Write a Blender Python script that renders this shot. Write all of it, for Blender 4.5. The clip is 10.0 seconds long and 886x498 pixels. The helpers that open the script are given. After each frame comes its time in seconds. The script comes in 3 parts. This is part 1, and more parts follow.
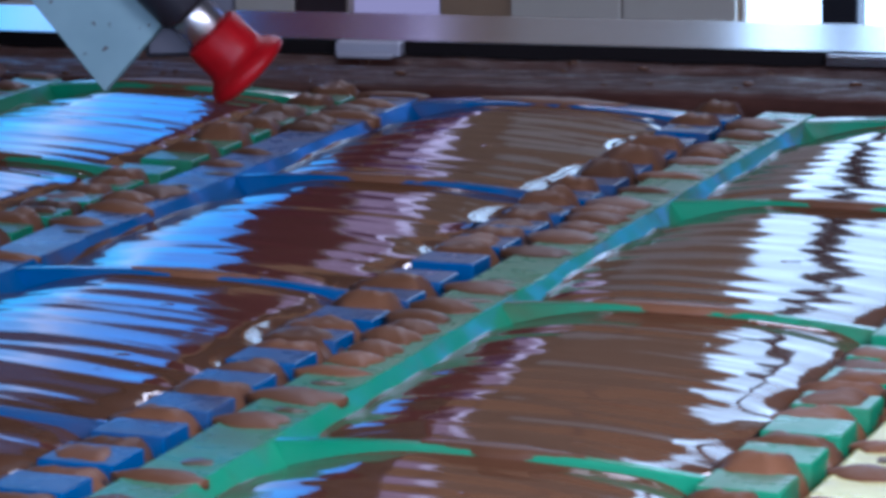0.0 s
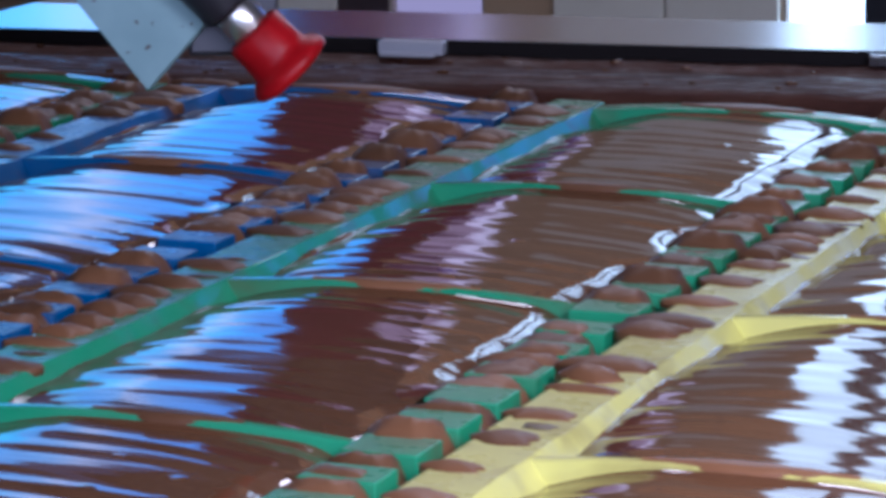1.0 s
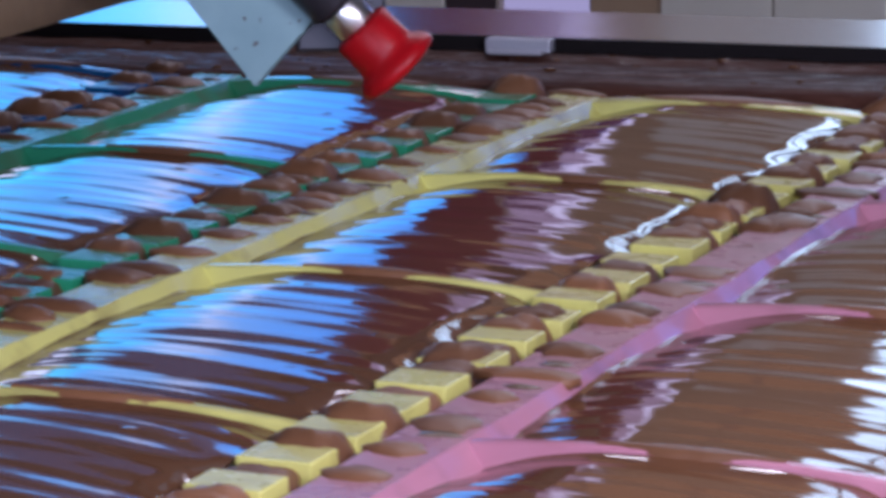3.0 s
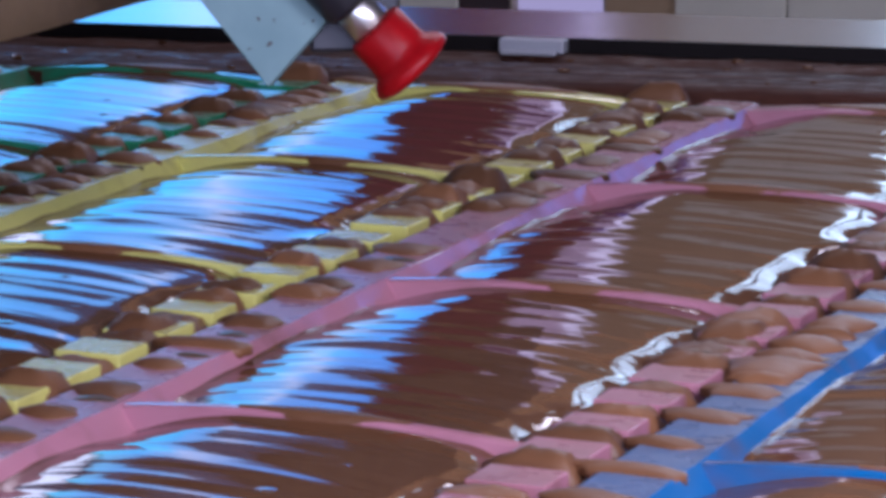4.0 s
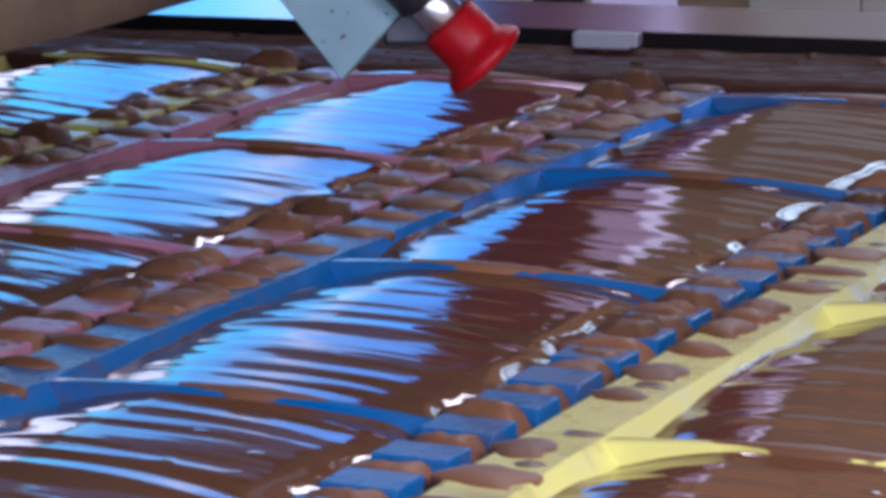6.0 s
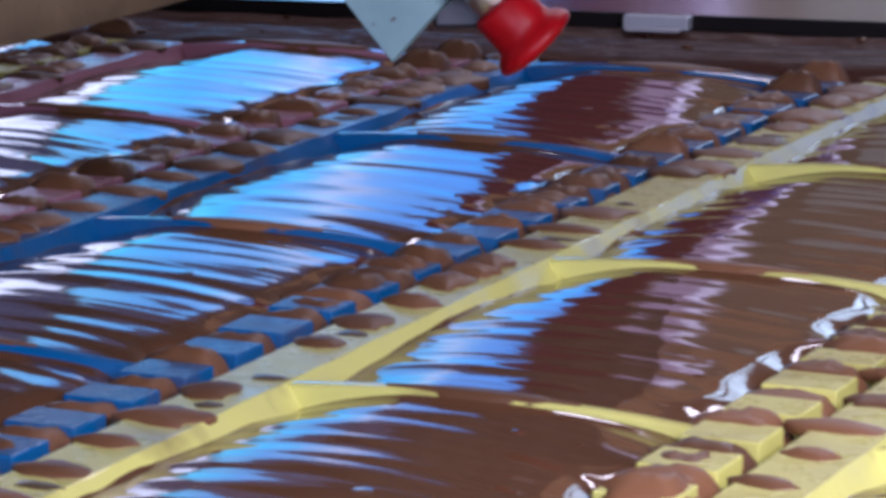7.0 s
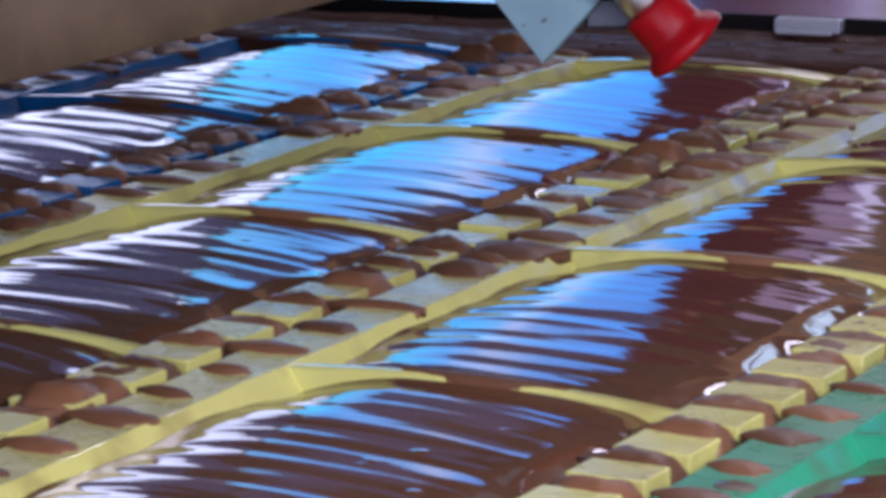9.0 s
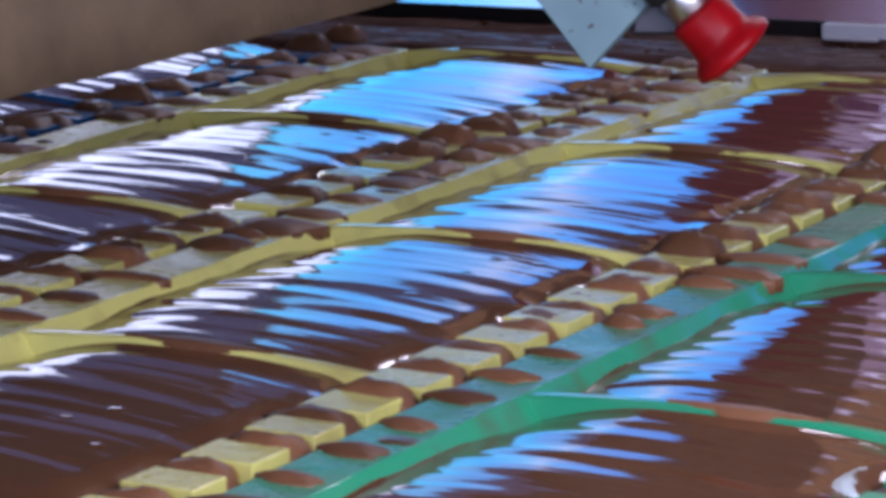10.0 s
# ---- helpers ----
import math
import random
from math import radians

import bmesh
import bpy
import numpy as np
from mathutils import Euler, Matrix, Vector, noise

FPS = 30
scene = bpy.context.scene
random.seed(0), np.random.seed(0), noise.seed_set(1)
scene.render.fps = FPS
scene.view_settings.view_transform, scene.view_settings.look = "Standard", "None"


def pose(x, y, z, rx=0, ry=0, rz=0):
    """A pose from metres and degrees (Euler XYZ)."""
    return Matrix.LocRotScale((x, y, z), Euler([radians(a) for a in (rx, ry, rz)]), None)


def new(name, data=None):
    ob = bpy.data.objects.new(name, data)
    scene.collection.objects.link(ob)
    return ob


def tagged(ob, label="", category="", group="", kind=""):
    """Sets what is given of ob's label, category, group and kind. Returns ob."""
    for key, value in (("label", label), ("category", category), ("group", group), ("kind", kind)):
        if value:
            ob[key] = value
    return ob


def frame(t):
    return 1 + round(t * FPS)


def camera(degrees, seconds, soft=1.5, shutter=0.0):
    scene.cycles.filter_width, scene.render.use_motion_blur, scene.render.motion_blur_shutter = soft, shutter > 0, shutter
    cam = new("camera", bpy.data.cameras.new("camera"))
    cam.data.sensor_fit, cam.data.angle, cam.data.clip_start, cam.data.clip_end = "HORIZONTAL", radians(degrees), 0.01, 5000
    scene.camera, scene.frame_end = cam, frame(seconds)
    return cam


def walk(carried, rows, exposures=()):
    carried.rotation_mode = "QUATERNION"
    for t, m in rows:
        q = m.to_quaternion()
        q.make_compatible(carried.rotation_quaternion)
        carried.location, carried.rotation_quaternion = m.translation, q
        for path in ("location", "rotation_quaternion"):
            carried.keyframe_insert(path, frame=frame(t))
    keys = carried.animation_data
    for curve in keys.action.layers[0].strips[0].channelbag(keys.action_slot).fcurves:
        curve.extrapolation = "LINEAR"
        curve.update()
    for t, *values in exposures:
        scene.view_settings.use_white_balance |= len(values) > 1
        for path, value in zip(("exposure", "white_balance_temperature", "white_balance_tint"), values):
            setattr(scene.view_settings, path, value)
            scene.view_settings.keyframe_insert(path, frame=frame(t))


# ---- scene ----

# Pitch of the moulds along the belt, and of their compartments across it.
PITCH, CELL = 0.21, 0.21374
SPEED = 0.63867 * PITCH          # metres a second, towards -x
EYE = (0.6647, -1.0075, 0.2929)

# ---- camera ----
cam = camera(14.5, 10.0, soft=4.1, shutter=0.3)
PAN = [(0, -11.787, 21.583), (0.5, -11.792, 21.902), (1, -11.791, 22.289), (1.5, -11.784, 22.787), (2, -11.788, 23.375),
       (2.2, -11.790, 23.620), (3.5, -11.808, 24.149), (4, -11.797, 24.298), (4.5, -11.793, 24.543), (5, -11.825, 24.888),
       (6.5, -11.994, 25.878), (7, -12.160, 26.357), (7.5, -12.178, 27.040), (8, -12.170, 27.766), (8.5, -12.125, 28.393),
       (9, -12.108, 28.855), (9.5, -12.062, 29.306), (10, -12.010, 29.633)]
walk(cam, [(t, pose(*EYE, 90 + tilt, 0, yaw) @ pose(0, 0, 0, 0, 0, -0.828)) for t, tilt, yaw in PAN], [(0, -0.52, 4980, 27), (1.5, -0.34, 5250, 31), (4.5, -0.26, 5420, 33), (7, -0.33, 5470, 33), (8.5, -0.35, 5470, 34), (10, -0.29, 5470, 34)])

# ---- light ----
world = bpy.data.worlds.new("world")
scene.world = world
world.use_nodes = True
world.node_tree.nodes["Background"].inputs[0].default_value = (0.5, 0.6, 0.8, 1)
world.node_tree.nodes["Background"].inputs[1].default_value = 0.3


def area(name, m, sx, sy, power, colour):
    lamp = bpy.data.lights.new(name, "AREA")
    lamp.shape, lamp.size, lamp.size_y, lamp.energy, lamp.color = "RECTANGLE", sx, sy, power, colour
    ob = new(name, lamp)
    ob.matrix_world = m
    return ob


# fill light above the near side, added with no lamp in view
area("near_fill_light", pose(0.9, -0.38, 0.43, 0, 0, 0), 0.6, 0.25, 15.5, (1.0, 0.94, 0.87))
# unseen light added to brighten the north wall and its tiles
area("wall_fill_light", pose(-0.5, 3.3, 2.72, 0, 0, 0), 2.0, 0.4, 50, (1.0, 0.95, 0.86))
# fill from behind the camera, added for faces turned towards it
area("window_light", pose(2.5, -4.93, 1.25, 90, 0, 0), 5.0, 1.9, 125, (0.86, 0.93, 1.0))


# ---- materials ----
def material(name, colour, rough=0.5, metal=0.0, spec=0.5, coat=0.0):
    m = bpy.data.materials.new(name)
    m.use_nodes = True
    b = m.node_tree.nodes["Principled BSDF"]
    b.inputs["Base Color"].default_value = (*colour, 1)
    b.inputs["Roughness"].default_value = rough
    b.inputs["Metallic"].default_value = metal
    b.inputs["Specular IOR Level"].default_value = spec
    b.inputs["Coat Weight"].default_value = coat
    b.inputs["Coat Roughness"].default_value = 0.08
    return m


def node(m, kind, **settings):
    n = m.node_tree.nodes.new(kind)
    for key, value in settings.items():
        n.inputs[key.replace("_", " ")].default_value = value
    return n


def link(m, a, b):
    m.node_tree.links.new(a, b)


def noise_tex(m, scale, detail=4.0, rough=0.55, stretch=(1, 1, 1)):
    co = m.node_tree.nodes.new("ShaderNodeTexCoord")
    mp = m.node_tree.nodes.new("ShaderNodeMapping")
    mp.inputs["Scale"].default_value = stretch
    link(m, co.outputs["Object"], mp.inputs["Vector"])
    # each object starts at another place in the pattern
    info = m.node_tree.nodes.new("ShaderNodeObjectInfo")
    shift = node(m, "ShaderNodeVectorMath")
    shift.operation = "MULTIPLY_ADD"
    cmb = m.node_tree.nodes.new("ShaderNodeCombineXYZ")
    for i in range(3):
        link(m, info.outputs["Random"], cmb.inputs[i])
    shift.inputs[1].default_value = (7.3, 3.1, 5.7)
    link(m, cmb.outputs[0], shift.inputs[0])
    link(m, mp.outputs[0], shift.inputs[2])
    n = node(m, "ShaderNodeTexNoise", Scale=scale, Detail=detail, Roughness=rough)
    link(m, shift.outputs[0], n.inputs["Vector"])
    return n


def ramp(m, source, stops):
    r = m.node_tree.nodes.new("ShaderNodeValToRGB")
    els = r.color_ramp.elements
    while len(els) < len(stops):
        els.new(0.5)
    for e, (p, c) in zip(els, stops):
        e.position = p
        e.color = (*c, 1) if len(c) == 3 else c
    link(m, source, r.inputs[0])
    return r


def mix(m, fac, a, b):
    x = m.node_tree.nodes.new("ShaderNodeMix")
    x.data_type = "RGBA"
    for value, socket in ((fac, x.inputs[0]), (a, x.inputs[6]), (b, x.inputs[7])):
        if isinstance(value, tuple):
            socket.default_value = (*value, 1)
        elif isinstance(value, float):
            socket.default_value = value
        else:
            link(m, value, socket)
    return x.outputs[2]


def bump(m, source, strength, distance):
    b = node(m, "ShaderNodeBump", Strength=strength, Distance=distance)
    link(m, source, b.inputs["Height"])
    link(m, b.outputs[0], m.node_tree.nodes["Principled BSDF"].inputs["Normal"])


def surface(m):
    return m.node_tree.nodes["Principled BSDF"].inputs


CHOC = (0.150, 0.068, 0.032)


def plastic(name, colour):
    """Moulded polycarbonate with thin smears of chocolate and rubbed, milky patches."""
    m = material(name, colour, 0.16, 0, 0.5)
    fine = noise_tex(m, 90, 5)
    big = noise_tex(m, 24, 4, 0.6)
    pale = tuple(0.95 * c + 0.025 for c in colour)
    worn = ramp(m, big.outputs[0], [(0.40, (0, 0, 0)), (0.66, (1, 1, 1))])
    base = mix(m, worn.outputs[0], colour, pale)
    smear = ramp(m, noise_tex(m, 30, 3, 0.5, (0.7, 1.2, 1)).outputs[0], [(0.52, (0, 0, 0)), (0.76, (0.55, 0.55, 0.55))])
    col = mix(m, smear.outputs[0], base, (0.16, 0.075, 0.035))
    link(m, col, surface(m)["Base Color"])
    r = ramp(m, fine.outputs[0], [(0.3, (0.10, 0.10, 0.10)), (0.75, (0.27, 0.27, 0.27))])
    link(m, r.outputs[0], surface(m)["Roughness"])
    bump(m, fine.outputs[0], 0.25, 0.0006)
    return m


def chocolate(name, colour, rough, relief, vary=0.0):
    m = material(name, colour, rough, 0, 0.5)
    big = noise_tex(m, 14, 4, 0.6, (0.45, 1.4, 1))
    fine = noise_tex(m, 160, 4, 0.5, (0.25, 1.0, 1))
    tone = ramp(m, big.outputs[0], [(0.3, tuple(c * 0.82 for c in colour)), (0.7, tuple(c * 1.25 for c in colour))])
    # one lump is darker or paler than the next
    info = m.node_tree.nodes.new("ShaderNodeObjectInfo")
    own = ramp(m, info.outputs["Random"], [(0.0, tuple(c * (1 - vary) for c in colour)), (1.0, tuple(c * (1 + 0.5 * vary) for c in colour))])
    link(m, mix(m, 0.5, tone.outputs[0], own.outputs[0]), surface(m)["Base Color"])
    bump(m, fine.outputs[0], relief, 0.0005)
    return m


def scuffed(name, colour):
    """The same plastic where the scraper rubs it: duller, under a thin greyish film."""
    m = plastic(name, colour)
    base = surface(m)["Base Color"].links[0].from_socket
    rub = ramp(m, noise_tex(m, 70, 4, 0.6).outputs[0], [(0.3, (0.20, 0.20, 0.20)), (0.72, (0.40, 0.40, 0.40))])
    link(m, rub.outputs[0], surface(m)["Roughness"])
    film = ramp(m, noise_tex(m, 38, 4, 0.6, (0.6, 1.3, 1)).outputs[0], [(0.30, (0.10, 0.10, 0.10)), (0.70, (0.46, 0.46, 0.46))])
    link(m, mix(m, film.outputs[0], base, tuple(0.45 * c + 0.55 * g for c, g in zip(colour, (0.40, 0.37, 0.32)))), surface(m)["Base Color"])
    return m


PLASTIC = {"green": plastic("green_plastic", (0.032, 0.39, 0.19)), "blue": plastic("blue_plastic", (0.004, 0.14, 0.40)),
           "yellow": plastic("yellow_plastic", (0.82, 0.80, 0.22)), "pink": plastic("pink_plastic", (0.54, 0.235, 0.31))}
SCUFFED = {name: scuffed("scuffed_%s_plastic" % name, tuple(surface(m)["Base Color"].default_value)[:3]) for name, m in PLASTIC.items()}
choc_liquid = chocolate("liquid_chocolate", CHOC, 0.06, 0.05)
choc_set = chocolate("setting_chocolate", (0.235, 0.105, 0.046), 0.48, 1.0, 0.8)
oval_dark = chocolate("dark_oval_brown", (0.13, 0.085, 0.042), 0.3, 0.5)
choc_film = chocolate("smeared_chocolate", (0.085, 0.040, 0.027), 0.58, 1.0)
surface(choc_film)["Specular IOR Level"].default_value = 0.08

rail_film = material("dried_chocolate_film", (0.10, 0.045, 0.03), 0.5, 0, 0.10)
streaks = noise_tex(rail_film, 22, 6, 0.65, (0.5, 6.0, 1))
link(rail_film, ramp(rail_film, streaks.outputs[0], [(0.30, (0.052, 0.022, 0.017)), (0.52, (0.098, 0.040, 0.027)), (0.72, (0.17, 0.080, 0.055))]).outputs[0], surface(rail_film)["Base Color"])
link(rail_film, ramp(rail_film, noise_tex(rail_film, 60, 4, 0.6, (1, 3, 1)).outputs[0], [(0.45, (0.7, 0.7, 0.7)), (0.68, (0.22, 0.22, 0.22))]).outputs[0], surface(rail_film)["Roughness"])
bump(rail_film, streaks.outputs[0], 0.55, 0.0025)

steel = material("brushed_steel", (0.40, 0.41, 0.43), 0.20, 1.0)
bump(steel, noise_tex(steel, 60, 5, 0.6, (0.1, 2, 1)).outputs[0], 0.12, 0.001)
dark_steel = material("dark_steel", (0.035, 0.035, 0.045), 0.4, 0.4)
bump(dark_steel, noise_tex(dark_steel, 60, 4).outputs[0], 0.2, 0.001)
# shade of the gap at the cover's edge, put into the colour
black_gap = material("gap_shade_black", (0.016, 0.013, 0.013), 0.8, 0, 0.1)
chrome = material("chrome", (0.86, 0.85, 0.84), 0.32, 1.0)
pale_metal = material("pale_metal", (0.55, 0.56, 0.62), 0.4, 0.2)
bump(pale_metal, noise_tex(pale_metal, 80, 4).outputs[0], 0.2, 0.001)
red = material("red_plastic", (0.66, 0.012, 0.014), 0.40, 0, 0.3)
link(red, ramp(red, noise_tex(red, 70, 4).outputs[0], [(0.3, (0.32, 0.003, 0.005)), (0.7, (0.48, 0.005, 0.008))]).outputs[0], surface(red)["Base Color"])

blade_mat = material("galvanised_sheet", (0.3, 0.4, 0.42), 0.45, 0.1, 0.35)
spots = ramp(blade_mat, noise_tex(blade_mat, 210, 3, 0.5).outputs[0], [(0.66, (0, 0, 0)), (0.71, (1, 1, 1))])
cloud = ramp(blade_mat, noise_tex(blade_mat, 26, 4).outputs[0], [(0.3, (0.14, 0.25, 0.27)), (0.7, (0.20, 0.33, 0.35))])
link(blade_mat, mix(blade_mat, spots.outputs[0], cloud.outputs[0], (0.07, 0.07, 0.07)), surface(blade_mat)["Base Color"])

hood_mat = material("brown_coated_panel", (0.16, 0.11, 0.075), 0.55)
link(hood_mat, ramp(hood_mat, noise_tex(hood_mat, 22, 6, 0.6).outputs[0], [(0.25, (0.13, 0.088, 0.058)), (0.5, (0.21, 0.15, 0.092)), (0.75, (0.27, 0.195, 0.115))]).outputs[0], surface(hood_mat)["Base Color"])
bump(hood_mat, noise_tex(hood_mat, 35, 5).outputs[0], 0.5, 0.004)

pier_mat = material("dark_painted_plaster", (0.05, 0.03, 0.035), 0.7)
link(pier_mat, ramp(pier_mat, noise_tex(pier_mat, 3, 5).outputs[0], [(0.3, (0.035, 0.02, 0.024)), (0.7, (0.065, 0.04, 0.045))]).outputs[0], surface(pier_mat)["Base Color"])
# maroon put on the unseen upper pier so the chocolate mirrors it
maroon_mat = material("maroon_for_reflection", (0.28, 0.03, 0.07), 0.6)
link(maroon_mat, ramp(maroon_mat, noise_tex(maroon_mat, 3, 5).outputs[0], [(0.3, (0.17, 0.018, 0.045)), (0.7, (0.27, 0.032, 0.07))]).outputs[0], surface(maroon_mat)["Base Color"])
wall_mat = material("painted_plaster", (0.42, 0.36, 0.30), 0.7)
link(wall_mat, ramp(wall_mat, noise_tex(wall_mat, 1.5, 5).outputs[0], [(0.3, (0.36, 0.30, 0.25)), (0.7, (0.46, 0.40, 0.33))]).outputs[0], surface(wall_mat)["Base Color"])
tile_mat = material("cream_tile", (0.72, 0.68, 0.58), 0.25)
link(tile_mat, ramp(tile_mat, noise_tex(tile_mat, 3, 4).outputs[0], [(0.3, (0.72, 0.68, 0.58)), (0.7, (0.84, 0.80, 0.70))]).outputs[0], surface(tile_mat)["Base Color"])
floor_mat = material("resin_floor", (0.30, 0.28, 0.27), 0.5)
link(floor_mat, ramp(floor_mat, noise_tex(floor_mat, 2, 6).outputs[0], [(0.3, (0.24, 0.23, 0.22)), (0.7, (0.34, 0.32, 0.30))]).outputs[0], surface(floor_mat)["Base Color"])
ceiling_mat = material("ceiling_paint", (0.30, 0.26, 0.23), 0.8)
bump(ceiling_mat, noise_tex(ceiling_mat, 8, 4).outputs[0], 0.2, 0.01)


def daylight(name, colour, strength):
    m = bpy.data.materials.new(name)
    m.use_nodes = True
    m.node_tree.nodes.clear()
    e = m.node_tree.nodes.new("ShaderNodeEmission")
    o = m.node_tree.nodes.new("ShaderNodeOutputMaterial")
    e.inputs[0].default_value = (*colour, 1)
    e.inputs[1].default_value = strength
    link(m, e.outputs[0], o.inputs[0])
    return m


def tinted_daylight(name, stops, x0, x1, strength):
    """A backdrop outside a window whose tint changes along the wall, with soft clouds of light."""
    m = daylight(name, (1, 1, 1), strength)
    co = m.node_tree.nodes.new("ShaderNodeTexCoord")
    sep = m.node_tree.nodes.new("ShaderNodeSeparateXYZ")
    n = node(m, "ShaderNodeTexNoise", Scale=3.2, Detail=3.0)
    link(m, co.outputs["Object"], sep.inputs[0])
    link(m, co.outputs["Object"], n.inputs["Vector"])
    rng = node(m, "ShaderNodeMapRange")
    rng.inputs[1].default_value, rng.inputs[2].default_value = x0, x1
    link(m, sep.outputs[0], rng.inputs[0])
    add = node(m, "ShaderNodeMath")
    add.operation = "MULTIPLY_ADD"
    link(m, n.outputs[0], add.inputs[0])
    add.inputs[1].default_value = 0.45
    link(m, rng.outputs[0], add.inputs[2])
    sub = node(m, "ShaderNodeMath")
    sub.operation = "SUBTRACT"
    link(m, add.outputs[0], sub.inputs[0])
    sub.inputs[1].default_value = 0.22
    r = ramp(m, sub.outputs[0], stops)
    emit = [q for q in m.node_tree.nodes if q.type == "EMISSION"][0]
    link(m, r.outputs[0], emit.inputs[0])
    return m


upper_mat = material("dull_upper_paint", (0.13, 0.10, 0.085), 0.75)
link(upper_mat, ramp(upper_mat, noise_tex(upper_mat, 1.5, 5).outputs[0], [(0.3, (0.17, 0.14, 0.12)), (0.7, (0.27, 0.23, 0.20))]).outputs[0], surface(upper_mat)["Base Color"])


# warm light is put into this wall's colour for the chocolate to mirror
warm_mat = material("warm_lit_plaster", (0.42, 0.29, 0.18), 0.75)
link(warm_mat, ramp(warm_mat, noise_tex(warm_mat, 2.0, 5).outputs[0], [(0.3, (0.36, 0.24, 0.14)), (0.7, (0.48, 0.34, 0.21))]).outputs[0], surface(warm_mat)["Base Color"])
sky_blue = tinted_daylight("blue_daylight", [(0.0, (0.13, 0.80, 1.0)), (0.30, (0.09, 0.60, 1.0)), (0.50, (0.17, 0.67, 1.0)), (0.62, (0.46, 0.77, 1.0)), (0.74, (0.15, 0.59, 1.0)), (1.0, (0.07, 0.45, 1.0))], -2.86, -1.93, 2.5)
sky_high = tinted_daylight("high_blue_daylight", [(0.0, (0.20, 0.66, 1.0)), (0.30, (0.14, 0.52, 1.0)), (0.50, (0.28, 0.62, 1.0)), (0.62, (0.58, 0.76, 1.0)), (0.74, (0.22, 0.54, 1.0)), (1.0, (0.08, 0.40, 1.0))], -2.86, -1.93, 2.5)
sky_white = tinted_daylight("white_daylight", [(0.0, (0.66, 0.82, 1.0)), (0.5, (0.86, 0.93, 1.0)), (1.0, (0.80, 0.90, 0.98))], -4.3, -2.862, 3.0)
sky_south = daylight("south_fill_glow", (0.86, 0.93, 1.0), 1.0)
sky_low = daylight("low_daylight", (0.84, 0.76, 1.0), 0.5)
sky_dusk = daylight("violet_daylight", (0.30, 0.37, 0.66), 0.42)
sky_lilac = daylight("lilac_daylight", (0.93, 0.84, 1.0), 1.7)
sky_plum = daylight("plum_daylight", (0.55, 0.22, 0.42), 0.22)
sky_pink = daylight("pink_daylight", (0.85, 0.62, 0.80), 0.85)
sky_amber = daylight("added_amber_glow", (1.0, 0.56, 0.28), 0.5)
sky_purple = daylight("purple_daylight", (0.40, 0.28, 0.80), 0.40)
# unseen blue glow, added to put a sheen on the mould walls
sky_side = daylight("added_side_glow", (0.14, 0.36, 1.0), 2.6)
door_white = daylight("door_daylight", (0.74, 0.97, 1.0), 4.0)


# ---- mesh helpers ----
def part(name, bm, mat, parent=None, label=""):
    me = bm
    if isinstance(bm, bmesh.types.BMesh):
        me = bpy.data.meshes.new(name)
        bm.normal_update()
        bm.to_mesh(me)
        bm.free()
        me.materials.append(mat)
    ob = new(name, me)
    ob.parent = parent
    return tagged(ob, label)


def smooth(ob):
    for p in ob.data.polygons:
        p.use_smooth = True
    return ob


def box(x0, x1, y0, y1, z0, z1, bevel=0.0, bm=None):
    bm = bm or bmesh.new()
    m = Matrix.LocRotScale(((x0 + x1) / 2, (y0 + y1) / 2, (z0 + z1) / 2), None, (x1 - x0, y1 - y0, z1 - z0))
    made = bmesh.ops.create_cube(bm, size=1, matrix=m)
    if bevel:
        edges = list({e for v in made["verts"] for e in v.link_edges})
        bmesh.ops.bevel(bm, geom=edges, offset=bevel, segments=2, affect="EDGES", profile=0.5)
    return bm


def extrude_y(profile, y0, y1):
    """A bar with the given outline in x and z."""
    bm = bmesh.new()
    a = [bm.verts.new((x, y0, z)) for x, z in profile]
    b = [bm.verts.new((x, y1, z)) for x, z in profile]
    n = len(a)
    for i in range(n):
        bm.faces.new((a[i], a[(i + 1) % n], b[(i + 1) % n], b[i]))
    bm.faces.new(a[::-1]), bm.faces.new(b)
    bmesh.ops.recalc_face_normals(bm, faces=bm.faces)
    return bm


def lathe(profile, steps=32):
    """A turned body about z from radii and heights."""
    bm = bmesh.new()
    rings = []
    for r, z in profile:
        if r < 1e-6:
            rings.append([bm.verts.new((0, 0, z))])
        else:
            rings.append([bm.verts.new((r * math.cos(2 * math.pi * i / steps), r * math.sin(2 * math.pi * i / steps), z)) for i in range(steps)])
    for a, b in zip(rings, rings[1:]):
        for i in range(steps):
            j = (i + 1) % steps
            if len(a) == 1:
                bm.faces.new((a[0], b[i], b[j]))
            elif len(b) == 1:
                bm.faces.new((a[i], a[j], b[0]))
            else:
                bm.faces.new((a[i], a[j], b[j], b[i]))
    bmesh.ops.recalc_face_normals(bm, faces=bm.faces)
    return bm


def sheet(nx, ny, place):
    """A grid of faces, place(s, t) gives the point."""
    bm = bmesh.new()
    v = [[bm.verts.new(place(i / nx, j / ny)) for j in range(ny + 1)] for i in range(nx + 1)]
    for i in range(nx):
        for j in range(ny):
            bm.faces.new((v[i][j], v[i + 1][j], v[i + 1][j + 1], v[i][j + 1]))
    return bm


# ---- the hall ----
FLOOR, CEIL = -0.95, 2.75
WALL_Y = 4.5


def structure(name, bm, mat, label):
    return tagged(part(name, bm, mat), label, name.split("_")[0], kind="structure")


